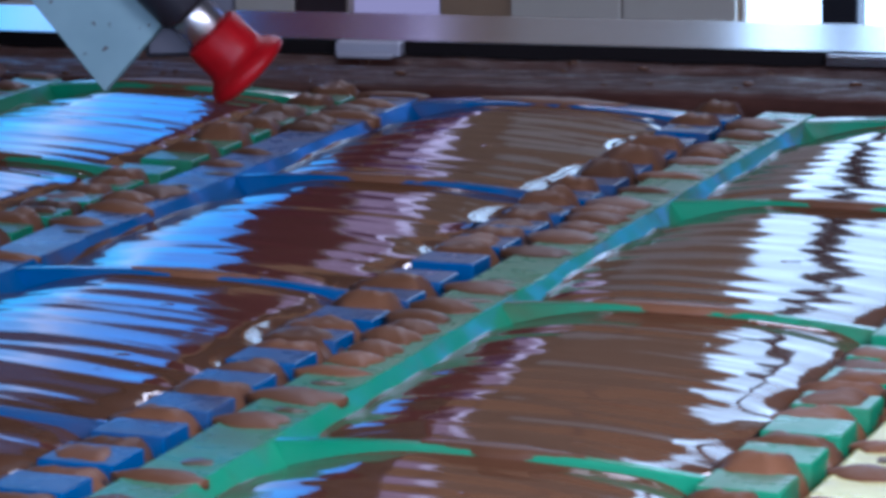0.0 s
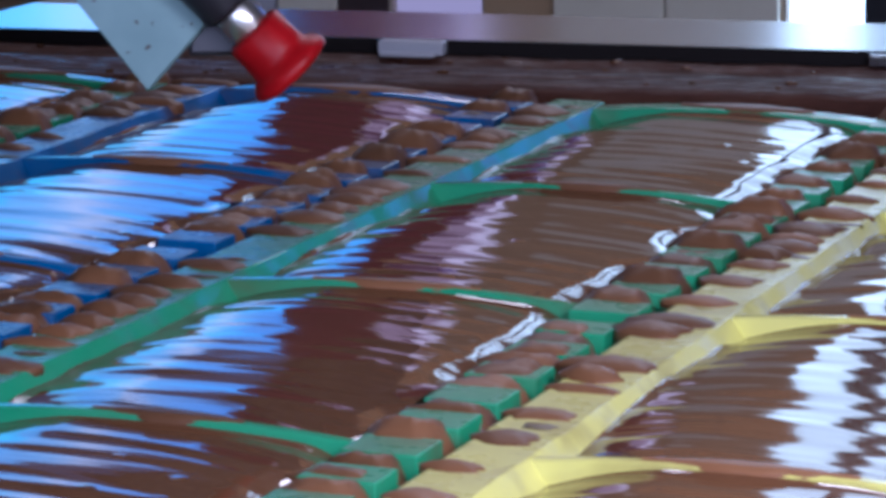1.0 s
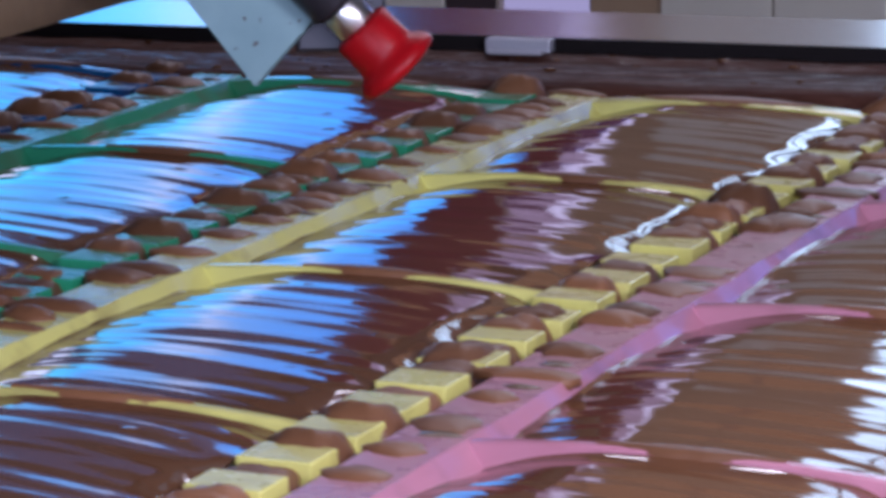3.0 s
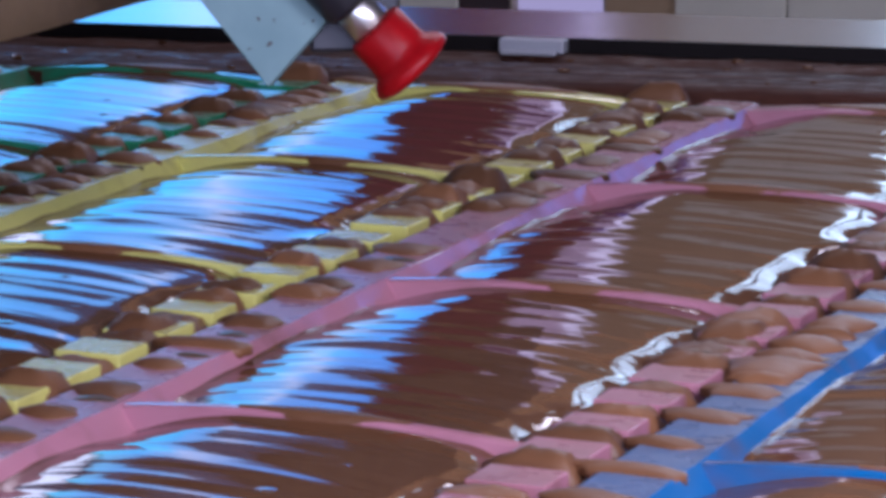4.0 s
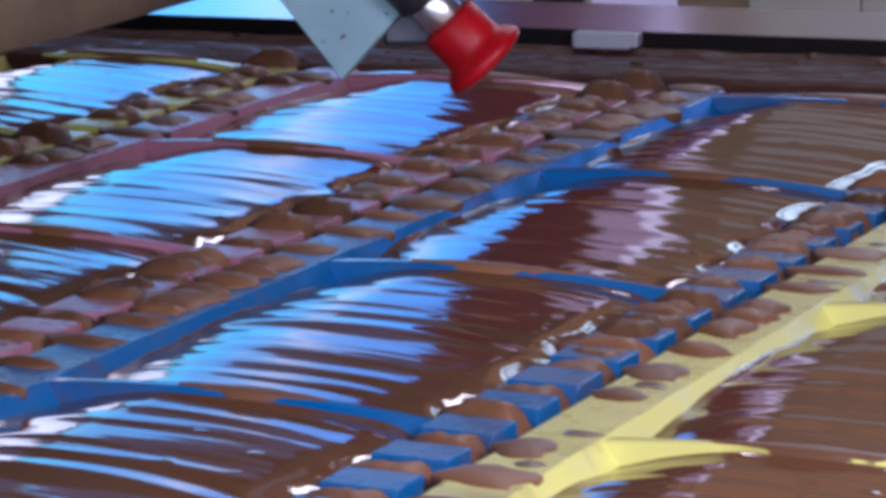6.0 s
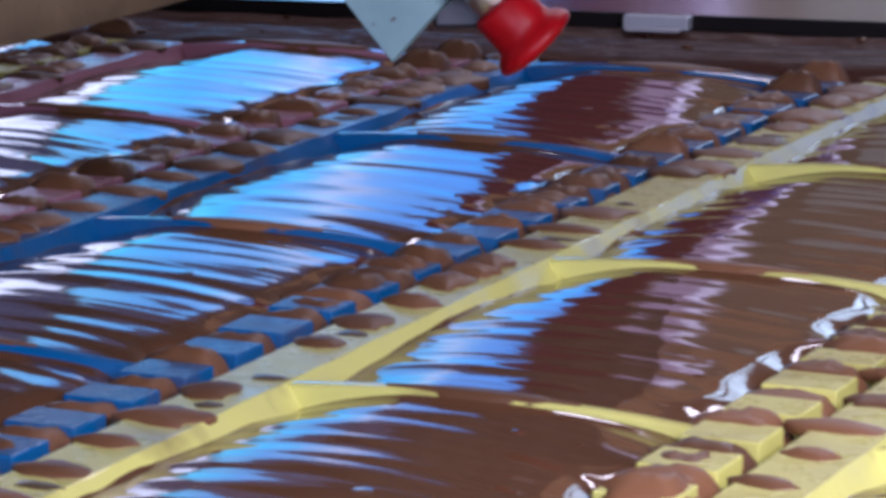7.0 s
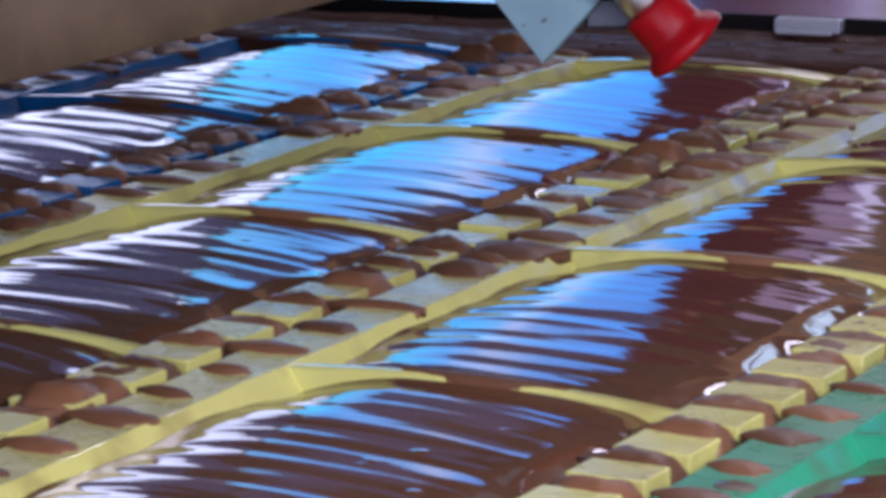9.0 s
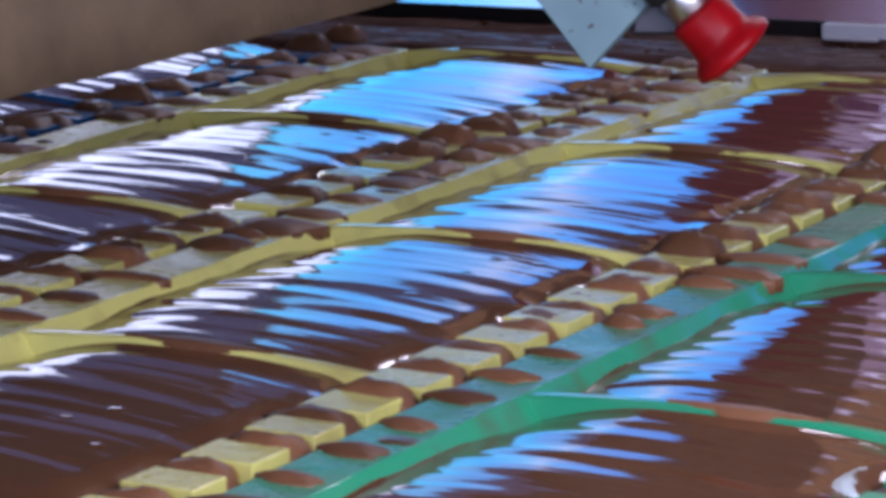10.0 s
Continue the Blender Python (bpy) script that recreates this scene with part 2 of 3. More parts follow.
structure("floor", box(-9, 7, -5, 5, FLOOR - 0.1, FLOOR), floor_mat, "grey resin factory floor")
structure("ceiling", box(-9, 7, -5, 5, CEIL, CEIL + 0.1), ceiling_mat, "dull painted ceiling of the factory hall")
structure("wall_south", box(-9, 0, -5.2, -5, FLOOR, CEIL), wall_mat, "plain beige painted wall")
structure("wall_south", box(5, 7, -5.2, -5, FLOOR, CEIL), wall_mat, "plain beige painted wall")
structure("wall_south", box(0, 5, -5.2, -5, FLOOR, 0.3), wall_mat, "plain beige painted wall below a window band")
structure("wall_south", box(0, 5, -5.2, -5, 2.2, CEIL), wall_mat, "plain beige painted wall above a window band")
structure("wall_west", box(-9.2, -9, -5, 5, FLOOR, CEIL), wall_mat, "plain beige painted wall")
structure("wall_east", box(7, 7.2, -5, 5, FLOOR, CEIL), wall_mat, "plain beige painted wall")

# openings of the north wall: x from, x to, sill, head, daylight
OPENINGS = [(-4.30, -2.862, -0.20, 1.45, sky_white, "wide window full of white daylight"),
            (-2.86, -1.93, -0.20, 1.62, sky_blue, "window full of blue daylight"),
            (-1.69, -1.51, -0.62, 1.28, sky_lilac, "narrow window with dim lilac light"),
            (-0.98, -0.20, FLOOR, 2.15, door_white, "open doorway full of white daylight"),
            (0.85, 1.62, 0.95, 1.66, sky_side, "unseen blue window, added for the sheen on the mould walls")]

BAND = (-1.93, -0.98, 1.36, 2.15)          # the added amber glow band: x from, x to, sill, head


def north_wall():
    xs = -9
    for i, (a, b, lo, hi, glow, words) in enumerate(OPENINGS):
        if i == 2:
            structure("wall_north", box(xs, a, WALL_Y, WALL_Y + 0.2, FLOOR, -0.25), pier_mat, "dark painted foot of a pier between two windows")
            structure("wall_north", box(xs, a, WALL_Y, WALL_Y + 0.2, -0.25, BAND[2]), maroon_mat, "pier between two windows, maroon for the chocolate's reflection")
            structure("wall_north", box(a, b, WALL_Y, WALL_Y + 0.2, hi, BAND[2]), upper_mat, "dull brown plastered wall above a narrow window")
        elif i == 3:
            structure("wall_north", box(xs, a, WALL_Y, WALL_Y + 0.2, FLOOR, BAND[2]), warm_mat, "plastered wall beside a doorway, ochre put in as warm light")
        else:
            structure("wall_north", box(xs, a, WALL_Y, WALL_Y + 0.2, FLOOR, CEIL), upper_mat, "dull brown plastered wall with openings")
        if i != 2:
            structure("wall_north", box(a, b, WALL_Y, WALL_Y + 0.2, hi, CEIL), upper_mat, "dull brown plastered wall above an opening")
        if lo > FLOOR:
            structure("wall_north", box(a, b, WALL_Y, WALL_Y + 0.2, FLOOR, lo), upper_mat, "dull brown plastered wall below a window")
        w = tagged(new("window_%d" % (i + 1)), words, "window", kind="structure")
        y0, y1 = WALL_Y + 0.03, WALL_Y + 0.05
        if glow is sky_lilac:
            # a dim strip beside a brighter one, tints taken from the chocolate's reflections
            part("pane", box(a, b, y0, y1, lo, -0.40), sky_low, w, "white lower pane")
            part("pane", box(a, -1.570, y0, y1, -0.398, 0.80), sky_plum, w, "dim plum pane")
            part("pane", box(a, -1.570, y0, y1, 0.802, hi), sky_pink, w, "dull pink pane")
            part("pane", box(-1.568, b, y0, y1, -0.398, 0.55), sky_purple, w, "dim purple pane")
            part("pane", box(-1.568, b, y0, y1, 0.552, hi), sky_lilac, w, "bright lilac pane")
        elif glow is sky_blue:
            part("pane", box(a, b, y0, y1, lo, 0.80), sky_blue, w)
            part("pane", box(a, b, y0, y1, 0.802, 1.24), sky_high, w, "bluer middle pane")
            part("pane", box(a, b, y0, y1, 1.242, hi), sky_dusk, w, "dark upper pane")
        elif glow is sky_white:
            part("pane", box(a, b, y0, y1, lo, 0.92), sky_white, w)
            part("pane", box(a, b, y0, y1, 0.922, hi), sky_dusk, w, "dark upper pane")
        else:
            part("pane", box(a, b, y0, y1, lo, hi), glow, w)
        f = 0.006
        for x0, x1, z0, z1 in ((a, a + f, lo, hi), (b - f, b, lo, hi), (a + f, b - f, hi - f, hi)):
            part("window_frame", box(x0, x1, WALL_Y + 0.004, WALL_Y + 0.028, z0, z1, 0.001), wall_mat, w)
        xs = b
    structure("wall_north", box(xs, 7, WALL_Y, WALL_Y + 0.2, FLOOR, CEIL), upper_mat, "dull brown plastered wall with openings")
    # an unseen amber glow, added so the near chocolate mirrors warm light
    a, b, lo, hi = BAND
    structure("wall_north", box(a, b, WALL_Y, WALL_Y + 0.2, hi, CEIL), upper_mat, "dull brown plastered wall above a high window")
    w = tagged(new("window_7"), "unseen amber window band, added to warm the near chocolate", "window", kind="structure")
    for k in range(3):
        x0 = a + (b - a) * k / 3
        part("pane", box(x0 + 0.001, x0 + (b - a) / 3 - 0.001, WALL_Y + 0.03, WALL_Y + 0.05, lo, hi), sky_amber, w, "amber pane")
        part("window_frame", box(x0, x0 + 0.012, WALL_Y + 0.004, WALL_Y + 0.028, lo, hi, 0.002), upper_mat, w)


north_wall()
# an added window, out of view, to go with the south fill
south = tagged(new("window_6"), "unseen window band behind the camera, added for its light", "window", kind="structure")
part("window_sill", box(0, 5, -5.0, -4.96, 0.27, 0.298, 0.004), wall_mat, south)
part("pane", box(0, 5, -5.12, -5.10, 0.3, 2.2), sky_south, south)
tagged(part("door_post", box(-0.825, -0.763, WALL_Y - 0.06, WALL_Y - 0.005, FLOOR, 2.15, 0.005), dark_steel), "dark steel post in the bright doorway", "post")

# cream tiles on the lower wall between the windows and the doorway
dado = tagged(new("wall_tiling"), "cream glazed wall tiles with thin joints", "tiles", kind="structure")
tile_mesh = None
for i in range(-17, 18):
    for j in range(14):
        x, z = -0.98 - 0.1 + 0.2 * i, FLOOR + 0.1 + 0.2 * j
        if any(x + 0.1 > a + 0.001 and x - 0.1 < b - 0.001 and z + 0.1 > lo and z - 0.1 < hi for a, b, lo, hi, *_ in OPENINGS) or j > (3 if x < -1.5 else 8):
            continue
        if tile_mesh is None:
            ob = part("tile", box(-0.0985, 0.0985, -0.012, 0, -0.0985, 0.0985, 0.003), tile_mat, dado)
            tile_mesh = ob.data
        else:
            ob = part("tile", tile_mesh, None, dado)
        ob.location = (x, WALL_Y - 0.004, z)

# ---- the conveyor's far side ----
TURN = 6.4
far = pose(-0.061, 0.778, 0, 0, 0, TURN)          # its x runs along the machine's far edge


def placed(ob, m=far):
    ob.matrix_world = m
    return ob


bed = tagged(new("conveyor"), "dark steel conveyor frame that carries the moulds", "conveyor", kind="structure")
part("conveyor_bed", box(-0.9, 2.1, -0.30, 0.70, -0.075, -0.046, 0.003), dark_steel, bed)
for y in (-0.20, 0.20, 0.60):
    part("slide", box(-0.9, 2.1, y - 0.012, y + 0.012, -0.0455, -0.0305, 0.001), dark_steel, bed)
part("near_rail", box(-0.9, 2.1, -0.30, -0.27, -0.0455, -0.004, 0.002), dark_steel, bed)
for x in (-0.85, 0.6, 2.05):
    for y in (-0.27, 0.67):
        part("leg", box(x - 0.02, x + 0.02, y - 0.02, y + 0.02, FLOOR, -0.076, 0.002), dark_steel, bed)


def side_rail():
    def place(s, t):
        x = -0.9 + 2.3 * s
        prof = [(-0.112, -0.030), (-0.108, -0.001), (-0.098, 0.002), (-0.070, 0.001), (-0.052, 0.003), (-0.046, -0.001), (-0.022, -0.001), (-0.016, 0.002), (-0.0035, 0.0020), (-0.0022, -0.004)]
        y, z = prof[round(t * 9)]
        n = noise.noise(Vector((x * 30, y * 60, 1.7)))
        return (x, y + 0.0018 * noise.noise(Vector((x * 18, y * 90, 5))), z + 0.0014 * n)
    ob = smooth(part("conveyor_rail", sheet(260, 9, place), rail_film))
    mod = ob.modifiers.new("thickness", "SOLIDIFY")
    mod.thickness = 0.004
    return tagged(placed(ob), "flat steel side rail smeared all over with chocolate", "rail", kind="structure")


side_rail()


def rail_drops():
    """Wet drops and flakes of chocolate that lie along the rail."""
    rnd = random.Random(5)
    for i in range(70):
        bm = bmesh.new()
        bmesh.ops.create_icosphere(bm, subdivisions=2, radius=1)
        r = rnd.uniform(0.0007, 0.0024)
        for v in bm.verts:
            v.co = Vector((v.co.x * r * 1.6, v.co.y * r, v.co.z * r * 0.55)) * (1 + 0.25 * noise.noise(v.co * 1.5 + Vector((i, 0, 0))))
        ob = smooth(part("chocolate_drop", bm, choc_liquid))
        ob.matrix_world = far @ pose(rnd.uniform(-0.3, 0.75), rnd.uniform(-0.095, -0.012), 0.0022, 0, 0, rnd.uniform(-20, 20))
        tagged(ob, "wet drop of chocolate on the smeared rail", "chocolate drop", "drops on the rail")


def table():
    t = tagged(new("cover_table"), "long polished steel machine cover beside the belt", "machine cover")
    placed(t)
    part("cover_top", box(-0.95, 1.6, 0.0035, 0.108, 0.0078, 0.0093), steel, t, "polished steel cover sheet")
    part("cover_front", box(-0.95, 1.6, -0.001, 0.003, -0.05, 0.0095), black_gap, t, "front edge strip, black for the shade in the gap")
    part("cover_base", box(-0.95, 1.6, 0.0035, 0.107, -0.90, 0.0076), dark_steel, t, "dark steel base of the cover")
    b = part("bracket", box(-0.039, -0.001, -0.012, -0.0015, 0.0022, 0.0100, 0.0012), pale_metal, t, "small bright steel bracket")
    part("foot", box(-0.036, -0.004, -0.020, -0.0125, 0.0022, 0.0045, 0.001), pale_metal, b)
    part("bracket", box(0.236, 0.300, -0.010, -0.0015, 0.0022, 0.0090, 0.0012), steel, t, "small bright steel bracket")
    return t


rail_drops()
table()


def hood():
    """A panel that hangs over the belt; the moulds pass beneath it."""
    h = tagged(new("machine_hood"), "brown coated machine hood over the belt, rough and stained", "machine hood")

    def place(s, t):
        y = -0.75 + 1.35 * s
        x = -0.002 - 0.03 * t + 0.0015 * noise.noise(Vector((y * 9, t * 3, 0)))
        return (x, y, 0.109 + 0.26 * t + (0.0012 * noise.noise(Vector((y * 14, 3, 1))) if t == 0 else 0))
    ob = smooth(part("hood_panel", sheet(90, 12, place), hood_mat, h))
    mod = ob.modifiers.new("thickness", "SOLIDIFY")
    mod.thickness = 0.005
    part("hood_roof", box(-0.50, -0.036, -0.75, 0.60, 0.362, 0.369, 0.002), hood_mat, h)
    for x in (-0.45, -0.10):
        part("hood_hanger", box(x - 0.012, x + 0.012, 0.200, 0.214, 0.370, 0.519, 0.002), dark_steel, h)
        part("hood_leg", box(x - 0.012, x + 0.012, -0.74, -0.716, FLOOR, 0.361, 0.002), dark_steel, h)
    return h


hood()


def plate_and_button():
    # a sheet-metal corner plate, set on a camera ray that crosses the far rail
    corner = pose(0.0831, 0.1258, 0.0890, 80.9064, 0.8176, 27.036)     # its lower tip, the sheet turned to face the camera
    k = 0.00020931                                                          # metres to one image pixel at the tip's distance
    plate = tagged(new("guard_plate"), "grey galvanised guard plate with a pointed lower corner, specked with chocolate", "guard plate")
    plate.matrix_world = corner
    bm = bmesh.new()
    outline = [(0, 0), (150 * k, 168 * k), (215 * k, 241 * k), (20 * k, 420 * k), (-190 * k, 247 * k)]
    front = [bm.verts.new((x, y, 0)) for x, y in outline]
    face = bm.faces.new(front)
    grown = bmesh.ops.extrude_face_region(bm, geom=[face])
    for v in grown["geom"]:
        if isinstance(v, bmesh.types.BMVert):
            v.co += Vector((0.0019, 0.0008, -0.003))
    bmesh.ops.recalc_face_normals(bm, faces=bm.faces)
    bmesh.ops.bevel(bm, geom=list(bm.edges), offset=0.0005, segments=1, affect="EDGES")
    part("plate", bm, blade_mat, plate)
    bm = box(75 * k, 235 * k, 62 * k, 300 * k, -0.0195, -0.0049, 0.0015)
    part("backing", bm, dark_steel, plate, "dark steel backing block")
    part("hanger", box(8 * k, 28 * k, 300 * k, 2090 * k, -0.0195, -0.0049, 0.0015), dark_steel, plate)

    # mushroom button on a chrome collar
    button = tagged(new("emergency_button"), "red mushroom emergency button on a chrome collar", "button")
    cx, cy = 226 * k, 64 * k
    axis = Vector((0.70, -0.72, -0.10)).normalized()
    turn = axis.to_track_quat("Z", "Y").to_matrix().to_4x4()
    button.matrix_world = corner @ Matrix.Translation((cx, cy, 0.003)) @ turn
    s = k
    smooth(part("cap", lathe([(0.0, -58 * s), (50 * s, -58 * s), (56 * s, -52 * s), (57 * s, 0), (60 * s, 14 * s), (70 * s, 20 * s), (78 * s, 30 * s), (81 * s, 38 * s), (79 * s, 46 * s), (60 * s, 54 * s), (0.0, 58 * s)]), red, button))
    smooth(part("collar", lathe([(0, -110 * s), (36 * s, -110 * s), (39 * s, -104 * s), (40 * s, -62 * s), (38 * s, -59 * s), (0, -59 * s)]), chrome, button, "chrome collar"))
    smooth(part("housing", lathe([(0, -200 * s), (50 * s, -200 * s), (52 * s, -194 * s), (52 * s, -118 * s), (46 * s, -111 * s), (0, -111 * s)]), dark_steel, button, "dark switch housing"))
    # the gantry that carries both
    gantry = tagged(new("machine_gantry"), "dark steel gantry over the far rail", "gantry")
    part("beam", box(-1.05, 1.75, 0.10, 0.32, 0.52, 0.782, 0.006), dark_steel, gantry)
    for x in (-1.02, 1.72):
        part("post", box(x - 0.03, x + 0.03, 1.02, 1.08, FLOOR, 0.782, 0.003), dark_steel, gantry)
        part("bracket", box(x - 0.03, x + 0.03, 0.321, 1.019, 0.722, 0.782, 0.003), dark_steel, gantry)


plate_and_button()

# ---- the moulds ----
X0, X1 = -0.15 * PITCH, 0.815 * PITCH       # outer edges of a mould
WALL_TOP, WALL_FOOT = -0.02 * PITCH, 0.035 * PITCH
TEETH = 0.685 * PITCH
Y0, Y1 = -1.10 * CELL, 3.09 * CELL
CUPS = 4


def arch(x):
    s = min(1, max(0, (x - WALL_TOP) / (TEETH - WALL_TOP)))
    return 0.0035 * (1 - (2 * s - 1) ** 2)


def deck_mesh():
    """The flat rim and the sloping wall down to the chocolate, a little uneven along its length."""
    prof = [(X0 + 0.001, -0.0128), (X0, -0.0120), (X0, -0.0022), (X0 + 0.0006, -0.0006), (X0 + 0.0020, 0), (WALL_TOP - 0.0040, 0.0), (WALL_TOP - 0.0004, 0.0),
            (WALL_TOP + 0.0001, -0.0004), (WALL_TOP + 0.0026, -0.0036), (WALL_TOP + 0.0052, -0.0068), (WALL_TOP + 0.0080, -0.0093), (WALL_TOP + 0.0125, -0.0108), (WALL_TOP + 0.0180, -0.0112), (WALL_TOP + 0.0180, -0.0128)]
    n, m = 180, len(prof) - 1

    def place(s, t):
        i = round(t * m)
        x, z = prof[i]
        y = Y0 + (Y1 - Y0) * s
        if 5 <= i <= 12:
            x += 0.0005 * noise.noise(Vector((y * 30, i * 0.4, 2))) + 0.0002 * noise.noise(Vector((y * 150, i * 0.5, 7)))
            z += (0.0010 if i > 7 else 0.0004) * noise.noise(Vector((y * 48, i * 0.4, 9)))
        return (x, y, z)
    bm = sheet(n, m, place)
    bm.verts.ensure_lookup_table()
    bm.verts.index_update()
    for e in bm.edges:
        a, b = (v.index % (m + 1) for v in e.verts)
        e.smooth = not (a == b and a in (2, 4, 6, 7))
    for side in (0, n):
        ring = [bm.verts[side * (m + 1) + i] for i in range(m + 1)]
        bm.faces.new(ring)
    bmesh.ops.recalc_face_normals(bm, faces=bm.faces)
    return bm


def divider_mesh(half_top, half_foot):
    """A low wall between two compartments, its top arched."""
    bm = bmesh.new()
    n = 24
    rows = []
    for i in range(n + 1):
        x = WALL_TOP + 0.0006 + (TEETH - WALL_TOP - 0.0012) * i / n
        z = arch(x) - 0.0006
        a = half_top
        rows.append([bm.verts.new(p) for p in ((x, -half_foot, -0.0135), (x, -a, z - 0.0008), (x, -a * 0.6, z), (x, a * 0.6, z), (x, a, z - 0.0008), (x, half_foot, -0.0135))])
    for a, b in zip(rows, rows[1:]):
        for k in range(6):
            bm.faces.new((a[k], b[k], b[(k + 1) % 6], a[(k + 1) % 6]))
    bm.faces.new(rows[0]), bm.faces.new(rows[-1][::-1])
    bmesh.ops.recalc_face_normals(bm, faces=bm.faces)
    return bm


def filling_mesh(seed):
    """The chocolate in one compartment: domed across the mould, with ripples that run along the belt."""
    xa, xb = -0.0015, TEETH - 0.0005
    ya, yb = 0.0040, CELL - 0.0040
    rnd = random.Random(seed)
    o = Vector((rnd.uniform(-50, 50), rnd.uniform(-50, 50), rnd.uniform(-50, 50)))

    bubbles = [(rnd.uniform(0.55, 0.96) * xb, rnd.uniform(0.1, 0.95) * yb, rnd.uniform(0.0009, 0.0019)) for _ in range(6)]

    def place(s, t):
        x, y = xa + (xb - xa) * s, ya + (yb - ya) * t
        q = abs(2 * s - 1)
        rib = math.exp(-(1 - t) * (yb - ya) / 0.020) + math.exp(-t * (yb - ya) / 0.020)
        z = -(0.0014 + 0.0016 * rib) * q * q - 0.0040 * (1 + 0.35 * noise.noise(Vector((0, y * 26, 21)) + o)) * max(0, 1 - s / 0.32) ** 1.8 - 0.0036 * max(0, (s - 0.875) / 0.125) ** 2 * (0.8 + 2.2 * noise.noise(Vector((0, y * 34, 11)) + o))
        corner = max(0, (q - 0.35) / 0.65) ** 1.5
        z -= (0.0034 if s < 0.5 else 0.0014) * corner * (math.exp(-((1 - t) * (yb - ya) / 0.026) ** 1.5) + math.exp(-(t * (yb - ya) / 0.026) ** 1.5))
        # ripples: long along x, short along y, dying out at the crown
        bow = y + 0.03 * x + 1.5 * max(0, x - 0.045) ** 2
        r = noise.noise(Vector((x * 11, bow * 80, 0)) + o) * 0.00066
        r += noise.noise(Vector((x * 24, bow * 190, 4)) + o) * 0.00011
        r *= 0.42 + 1.6 * noise.noise(Vector((x * 9, y * 9, 8)) + o) ** 2 + 0.55 * q
        r *= min(1, 0.15 + s / 0.10)
        edge = min(1, max(0, (s - 0.80) / 0.12))
        r *= 1 - 0.25 * edge
        r += noise.noise(Vector((x * 34, y * 30, 6)) + o) * 0.0006 * edge
        r += noise.noise(Vector((x * 11, y * 14, 9)) + o) * 0.0006
        r += sum(0.22 * w * math.exp(-((x - bx) ** 2 + (y - by) ** 2) / (w * w)) for bx, by, w in bubbles)
        lip = 0.0006 * math.exp(-(t * (yb - ya)) / 0.004) + 0.0010 * math.exp(-((1 - t) * (yb - ya)) / 0.004)
        curl = 0.0011 * math.exp(-(x - xa) / 0.0025) * (0.9 + 1.1 * noise.noise(Vector((0, y * 45, 31)) + o))
        return (x, y, z + r + lip + curl)

    return sheet(84, 230, place)


def blob_mesh(lx, ly, h, seed, drape=0.0, taper=0.0, soft=1.0):
    """A thick drop of chocolate, rounded on top; drape lets its end hang over an edge."""
    rnd = random.Random(seed)
    o = Vector((rnd.uniform(-50, 50), rnd.uniform(-50, 50), 0))
    n, rings = 20, 7
    bm = bmesh.new()
    layers = []
    for k in range(rings):
        a = math.pi / 2 * k / (rings - 1)
        flat, rise = math.cos(a), math.sin(a)
        ring = []
        for i in range(n):
            w = 2 * math.pi * i / n
            c, s = math.cos(w), math.sin(w)
            c, s = math.copysign(abs(c) ** 0.8, c), math.copysign(abs(s) ** 0.85, s)
            grow = 1 + 0.30 * noise.noise(Vector((c * 1.3, s * 1.3, 0)) + o) + 0.24 * noise.noise(Vector((c * 3.1, s * 3.1, 3)) + o)
            r = flat * grow
            x, y, z = lx * c * r, ly * s * r, h * rise ** soft
            z *= 1 + 0.30 * noise.noise(Vector((x * 90, y * 120, 9)) + o) + 0.22 * noise.noise(Vector((x * 230, y * 260, 4)) + o)
            if drape and x > lx * 0.55:
                z -= drape * (x / lx - 0.55) / 0.45
            y = y * (1 - taper * x / lx) + taper * 0.5 * ly * noise.noise(Vector((x * 70, 0, 5)) + o)
            ring.append(bm.verts.new((x, y, z)) if k < rings - 1 else None)
        layers.append(ring)
    top = bm.verts.new((0, 0, h * (1 + 0.25 * noise.noise(Vector((0, 0, 9)) + o))))
    base = [bm.verts.new((v.co.x, v.co.y, v.co.z - 0.003)) for v in layers[0]]
    for a, b in zip([base] + layers[:-2], layers[:-1]):
        for i in range(n):
            bm.faces.new((a[i], a[(i + 1) % n], b[(i + 1) % n], b[i]))
    for i in range(n):
        bm.faces.new((layers[-2][i], layers[-2][(i + 1) % n], top))
    bm.faces.new(base[::-1])
    bmesh.ops.recalc_face_normals(bm, faces=bm.faces)
    return bm


def as_mesh(name, bm, mat, soft=True):
    me = bpy.data.meshes.new(name)
    bm.normal_update()
    bm.to_mesh(me)
    bm.free()
    me.materials.append(mat)
    if soft:
        for p in me.polygons:
            p.use_smooth = True
    return me


FILLINGS = [as_mesh("chocolate_filling", filling_mesh(i), choc_liquid) for i in range(9)]
HUMPS = [as_mesh("chocolate_hump", blob_mesh(0.0160 + 0.0014 * (i % 3), 0.0096 + 0.0016 * (i % 2), 0.0050 + 0.0009 * (i % 3), 20 + i, 0.007), choc_set) for i in range(6)]
FINGERS = [as_mesh("chocolate_finger", blob_mesh(0.0138 + 0.0018 * (i % 3), 0.0054 + 0.0012 * (i % 2), 0.0021, 40 + i, 0, -0.2, 1.7), choc_set) for i in range(6)]
OVALS = [as_mesh("chocolate_stain", blob_mesh(0.0062 + 0.0008 * (i % 2), 0.0034 + 0.0006 * (i % 3), 0.0006, 60 + i, 0, 0.2, 1.7), oval_dark) for i in range(4)]
PER_CELL = 6


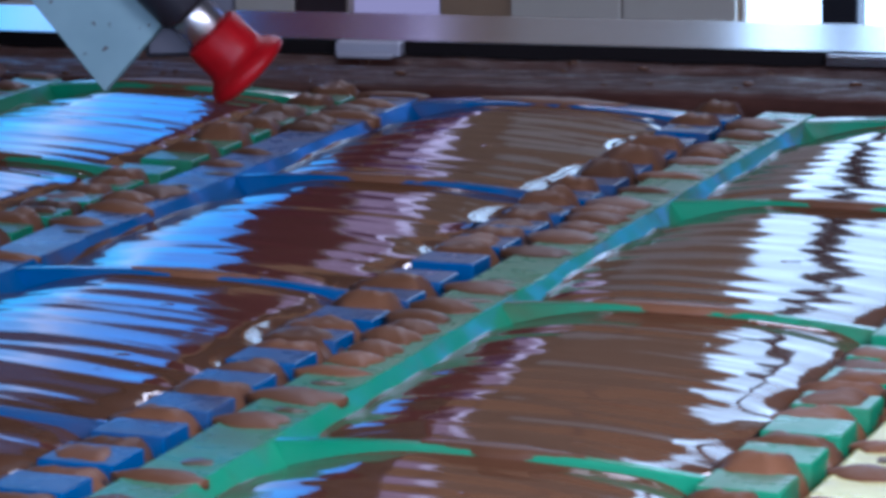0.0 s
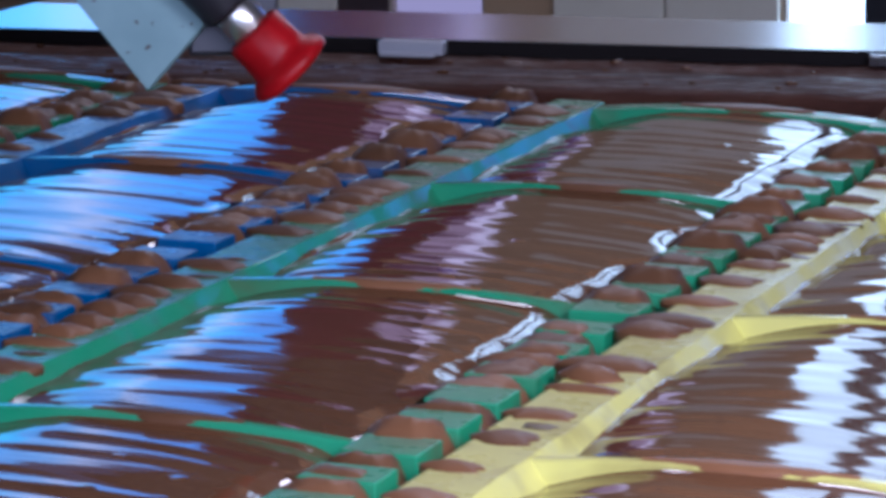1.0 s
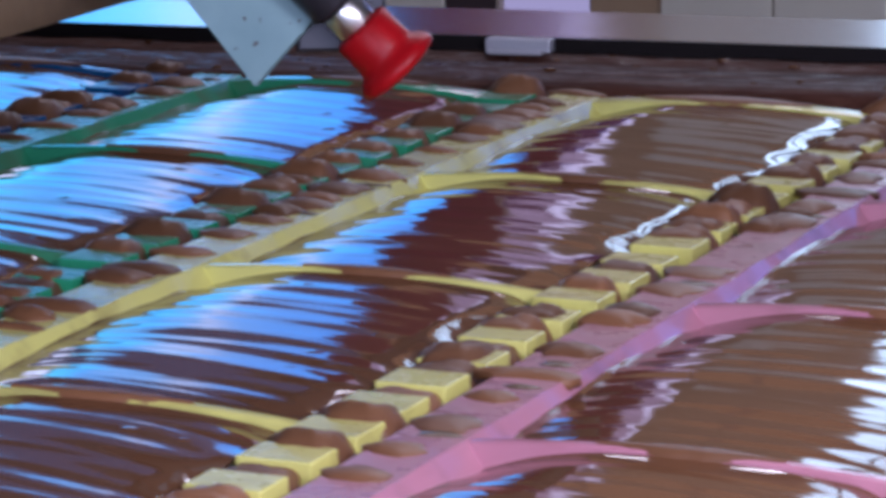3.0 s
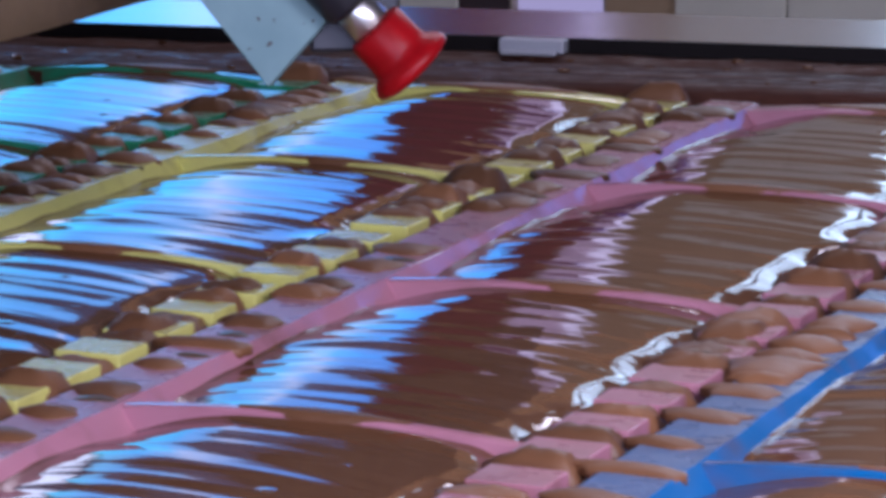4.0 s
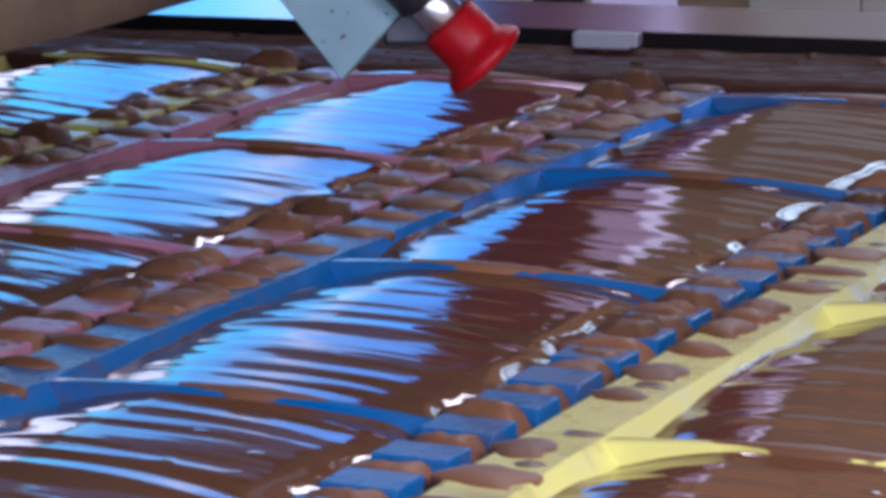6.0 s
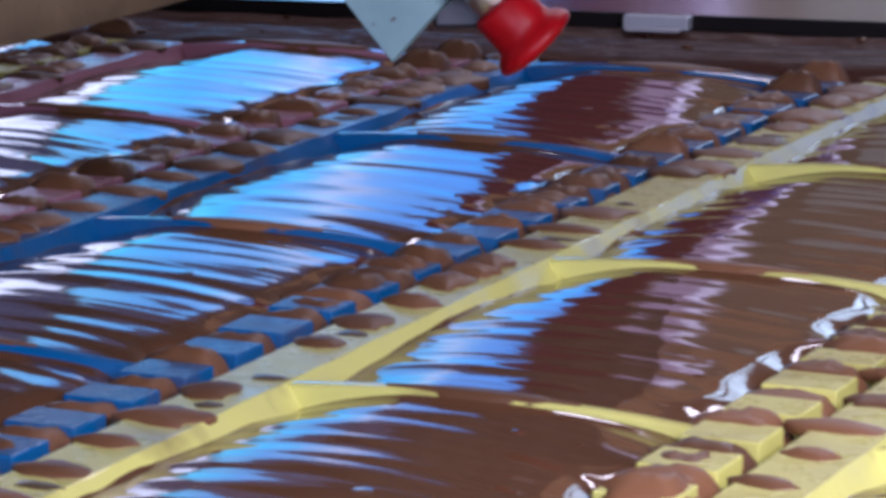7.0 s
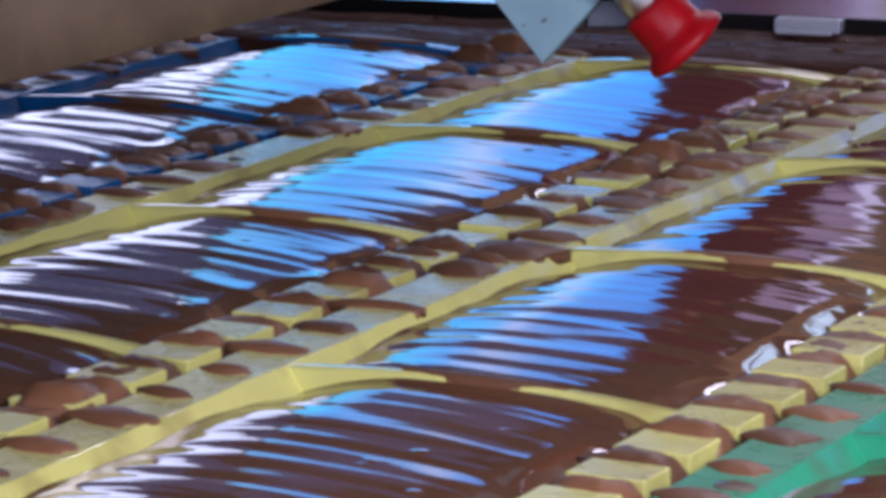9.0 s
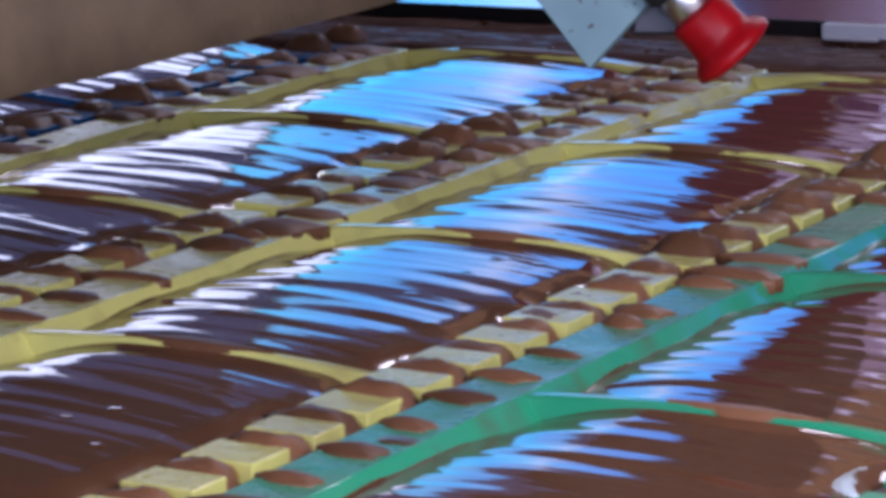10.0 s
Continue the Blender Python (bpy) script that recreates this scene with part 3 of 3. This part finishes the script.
def smear_mesh(seed):
    """A film of chocolate that lies over the middle of a divider."""
    def place(s, t):
        x = WALL_TOP + (TEETH - WALL_TOP) * (0.25 + 0.05 * seed + (0.48 - 0.05 * seed) * s)
        k = min(1, 2.0 * s, 2.0 * (1 - s)) * (1 + 0.6 * noise.noise(Vector((x * 130, seed, 0))))
        u = 2 * t - 1
        side = max(0, abs(u) - 0.5) * 2
        y = math.copysign((0.0032 * min(1, 2 * abs(u)) + 0.0014 * side) * min(1, 0.15 + k), u)
        return (x, y, arch(x) + 0.0003 - side * 0.0042 * k - 0.0009 * max(0, 1 - 1.6 * k) * abs(u))
    return sheet(26, 8, place)


SMEARS = [as_mesh("chocolate_smear", smear_mesh(i), choc_set) for i in range(3)]


def mould_parts(colour):
    """The meshes that all moulds of one colour share."""
    mat = PLASTIC[colour]
    c = {}
    c["tray"] = as_mesh("tray", box(X0 + 0.001, X1 - 0.003, Y0, Y1, -0.030, -0.0132, 0.001), mat, False)
    bm = deck_mesh()
    c["deck"] = as_mesh("deck", bm, mat)
    c["ledge"] = as_mesh("ledge", box(TEETH, X1 - 0.0035, Y0, Y1, -0.0128, -0.0094, 0.0008), mat, False)
    c["tooth"] = as_mesh("tooth", box(TEETH, X1, -0.0108, 0.0108, -0.0092, 0.0, 0.0007), mat, False)
    c["divider"] = as_mesh("divider", divider_mesh(0.0030, 0.0060), mat, False)
    for me in (c["deck"], c["tooth"]):
        me.materials.append(SCUFFED[colour])
        for p in me.polygons:
            if p.normal.z > 0.96 and p.center.z > -0.002:
                p.material_index = 1
    c["smear"] = SMEARS
    c["end_wall"] = as_mesh("end_wall", divider_mesh(0.0075, 0.0090), mat, False)
    return c


def mould(colour, words, seed):
    rnd = random.Random(seed)
    c = mould_parts_of[colour]
    m = tagged(new("chocolate_mould"), words, "mould", "moulds on the belt")
    messy = rnd.uniform(1.0, 1.6)

    def add(name, mesh, at=(0, 0, 0), turn=0.0, label=""):
        ob = part(name, mesh, None, m, label)
        ob.location = at
        ob.rotation_euler = (0, 0, turn)
        return ob

    for name in ("tray", "deck", "ledge"):
        add(name, c[name])
    add("end_wall", c["end_wall"], (0, -CELL - 0.008, 0))
    add("end_wall", c["end_wall"], (0, 3 * CELL + 0.006, 0))
    e = add("chocolate_smear", SMEARS[seed % 3], (0, 3 * CELL + 0.006, 0.0002), 0, "brown chocolate over the end wall")
    e.scale = (1.25, 1.9, 1)
    e.location.x = -0.25 * 0.5 * (WALL_TOP + TEETH)
    for j in range(0, 3):
        add("divider", c["divider"], (0, j * CELL, 0))
        add("chocolate_smear", c["smear"][(j + seed) % 3], (0, j * CELL, 0), 0, "thin brown chocolate over the divider")
    for j in range(-1, 3):
        add("chocolate_filling", FILLINGS[rnd.randrange(9)], (0, j * CELL, 0), 0, "glossy liquid milk chocolate")
    step = CELL / PER_CELL
    n = int((Y1 - Y0) / step)
    for i in range(n):
        y = Y0 + step * (i + 0.55)
        t = add("tooth", c["tooth"], (0, y, 0))
        t.scale = (1, rnd.uniform(0.85, 1.1), 1)
        g = y + step / 2
        if rnd.random() < 0.9:
            h = add("chocolate_hump", HUMPS[rnd.randrange(6)], ((TEETH + X1) / 2 + rnd.uniform(-0.002, 0.002), g + rnd.uniform(-0.0015, 0.0015), -0.004), rnd.uniform(-0.12, 0.12), "matt brown chocolate in the notch")
            near_rib = abs((g / CELL + 0.5) % 1 - 0.5) < 0.1
            piled = min(1.0, max(0.0, (g - 0.02) / 0.35))          # more of it lies on the far half
            h.scale = (rnd.uniform(0.85, 1.05), rnd.uniform(0.75, 1.05) + 0.15 * piled, (rnd.uniform(0.6, 0.95) + 0.6 * piled) * (1.25 if near_rib else 1))
        if rnd.random() < 0.30:
            d = add("chocolate_stain", OVALS[rnd.randrange(4)], (X0 + 0.0165 + rnd.uniform(-0.003, 0.003), y + rnd.uniform(-0.003, 0.003), 0.0002), rnd.uniform(-0.1, 0.1), "dark oval patch on the deck")
            d.scale = (rnd.uniform(0.7, 1.2), rnd.uniform(0.7, 1.1), 1)
        if rnd.random() < 0.05:
            d = add("chocolate_stain", OVALS[rnd.randrange(4)], (TEETH + 0.011 + rnd.uniform(-0.003, 0.003), y + rnd.uniform(-0.003, 0.003), 0.0002), rnd.uniform(-0.1, 0.1), "dark oval patch on a tooth")
            d.scale = (rnd.uniform(0.7, 1.1), rnd.uniform(0.5, 0.9), 1)
        inside = (y / CELL) % 1
        if 0.42 < inside < 0.86 and rnd.random() < (0.8 if y > 0.05 else 0.4):
            h = add("chocolate_hump", HUMPS[rnd.randrange(6)], ((TEETH + X1) / 2 + rnd.uniform(-0.004, 0.001), y + rnd.uniform(-0.003, 0.003), -0.0035), rnd.uniform(-0.3, 0.3), "matt brown chocolate over the rim")
            h.scale = (rnd.uniform(0.8, 1.0), rnd.uniform(0.8, 1.3), rnd.uniform(0.7, 1.1))
        if rnd.random() < 0.9:
            f = add("chocolate_finger", FINGERS[rnd.randrange(6)], (X0 + 0.0112 + rnd.uniform(-0.003, 0.002), g + rnd.uniform(-0.003, 0.003), 0.0003), rnd.uniform(-0.1, 0.1), "flat smear of chocolate on the deck")
            heap = 0.42 < inside < 0.86 and y > 0.05
            f.scale = (rnd.uniform(0.65, 1.15), rnd.uniform(0.6, 1.2) * messy * (1.35 if heap else 1), 1.6 if heap else 1)
            if heap and rnd.random() < 0.7:
                f = add("chocolate_finger", FINGERS[rnd.randrange(6)], (X0 + 0.0095 + rnd.uniform(-0.003, 0.002), y + rnd.uniform(-0.003, 0.003), 0.0003), rnd.uniform(-0.15, 0.15), "lump of chocolate on the deck")
                f.scale = (rnd.uniform(0.6, 0.9), rnd.uniform(0.9, 1.4), rnd.uniform(1.2, 2.0))
    return m


mould_parts_of = {colour: mould_parts(colour) for colour in PLASTIC}
ORDER = {-3: "yellow", -2: "blue", -1: "green", 0: "blue", 1: "green", 2: "yellow", 3: "pink", 4: "blue", 5: "yellow", 6: "yellow", 7: "green", 8: "blue"}
MOULDS = {k: mould(colour, "%s plastic mould filled with liquid chocolate, its edges smeared" % colour, 100 + k) for k, colour in ORDER.items()}


def motions():
    for k, m in MOULDS.items():
        walk(m, [(t, pose(k * PITCH - SPEED * t, 0, 0)) for t in (0.0, 2.0, 4.0, 6.0, 8.0, 10.0)])


motions()
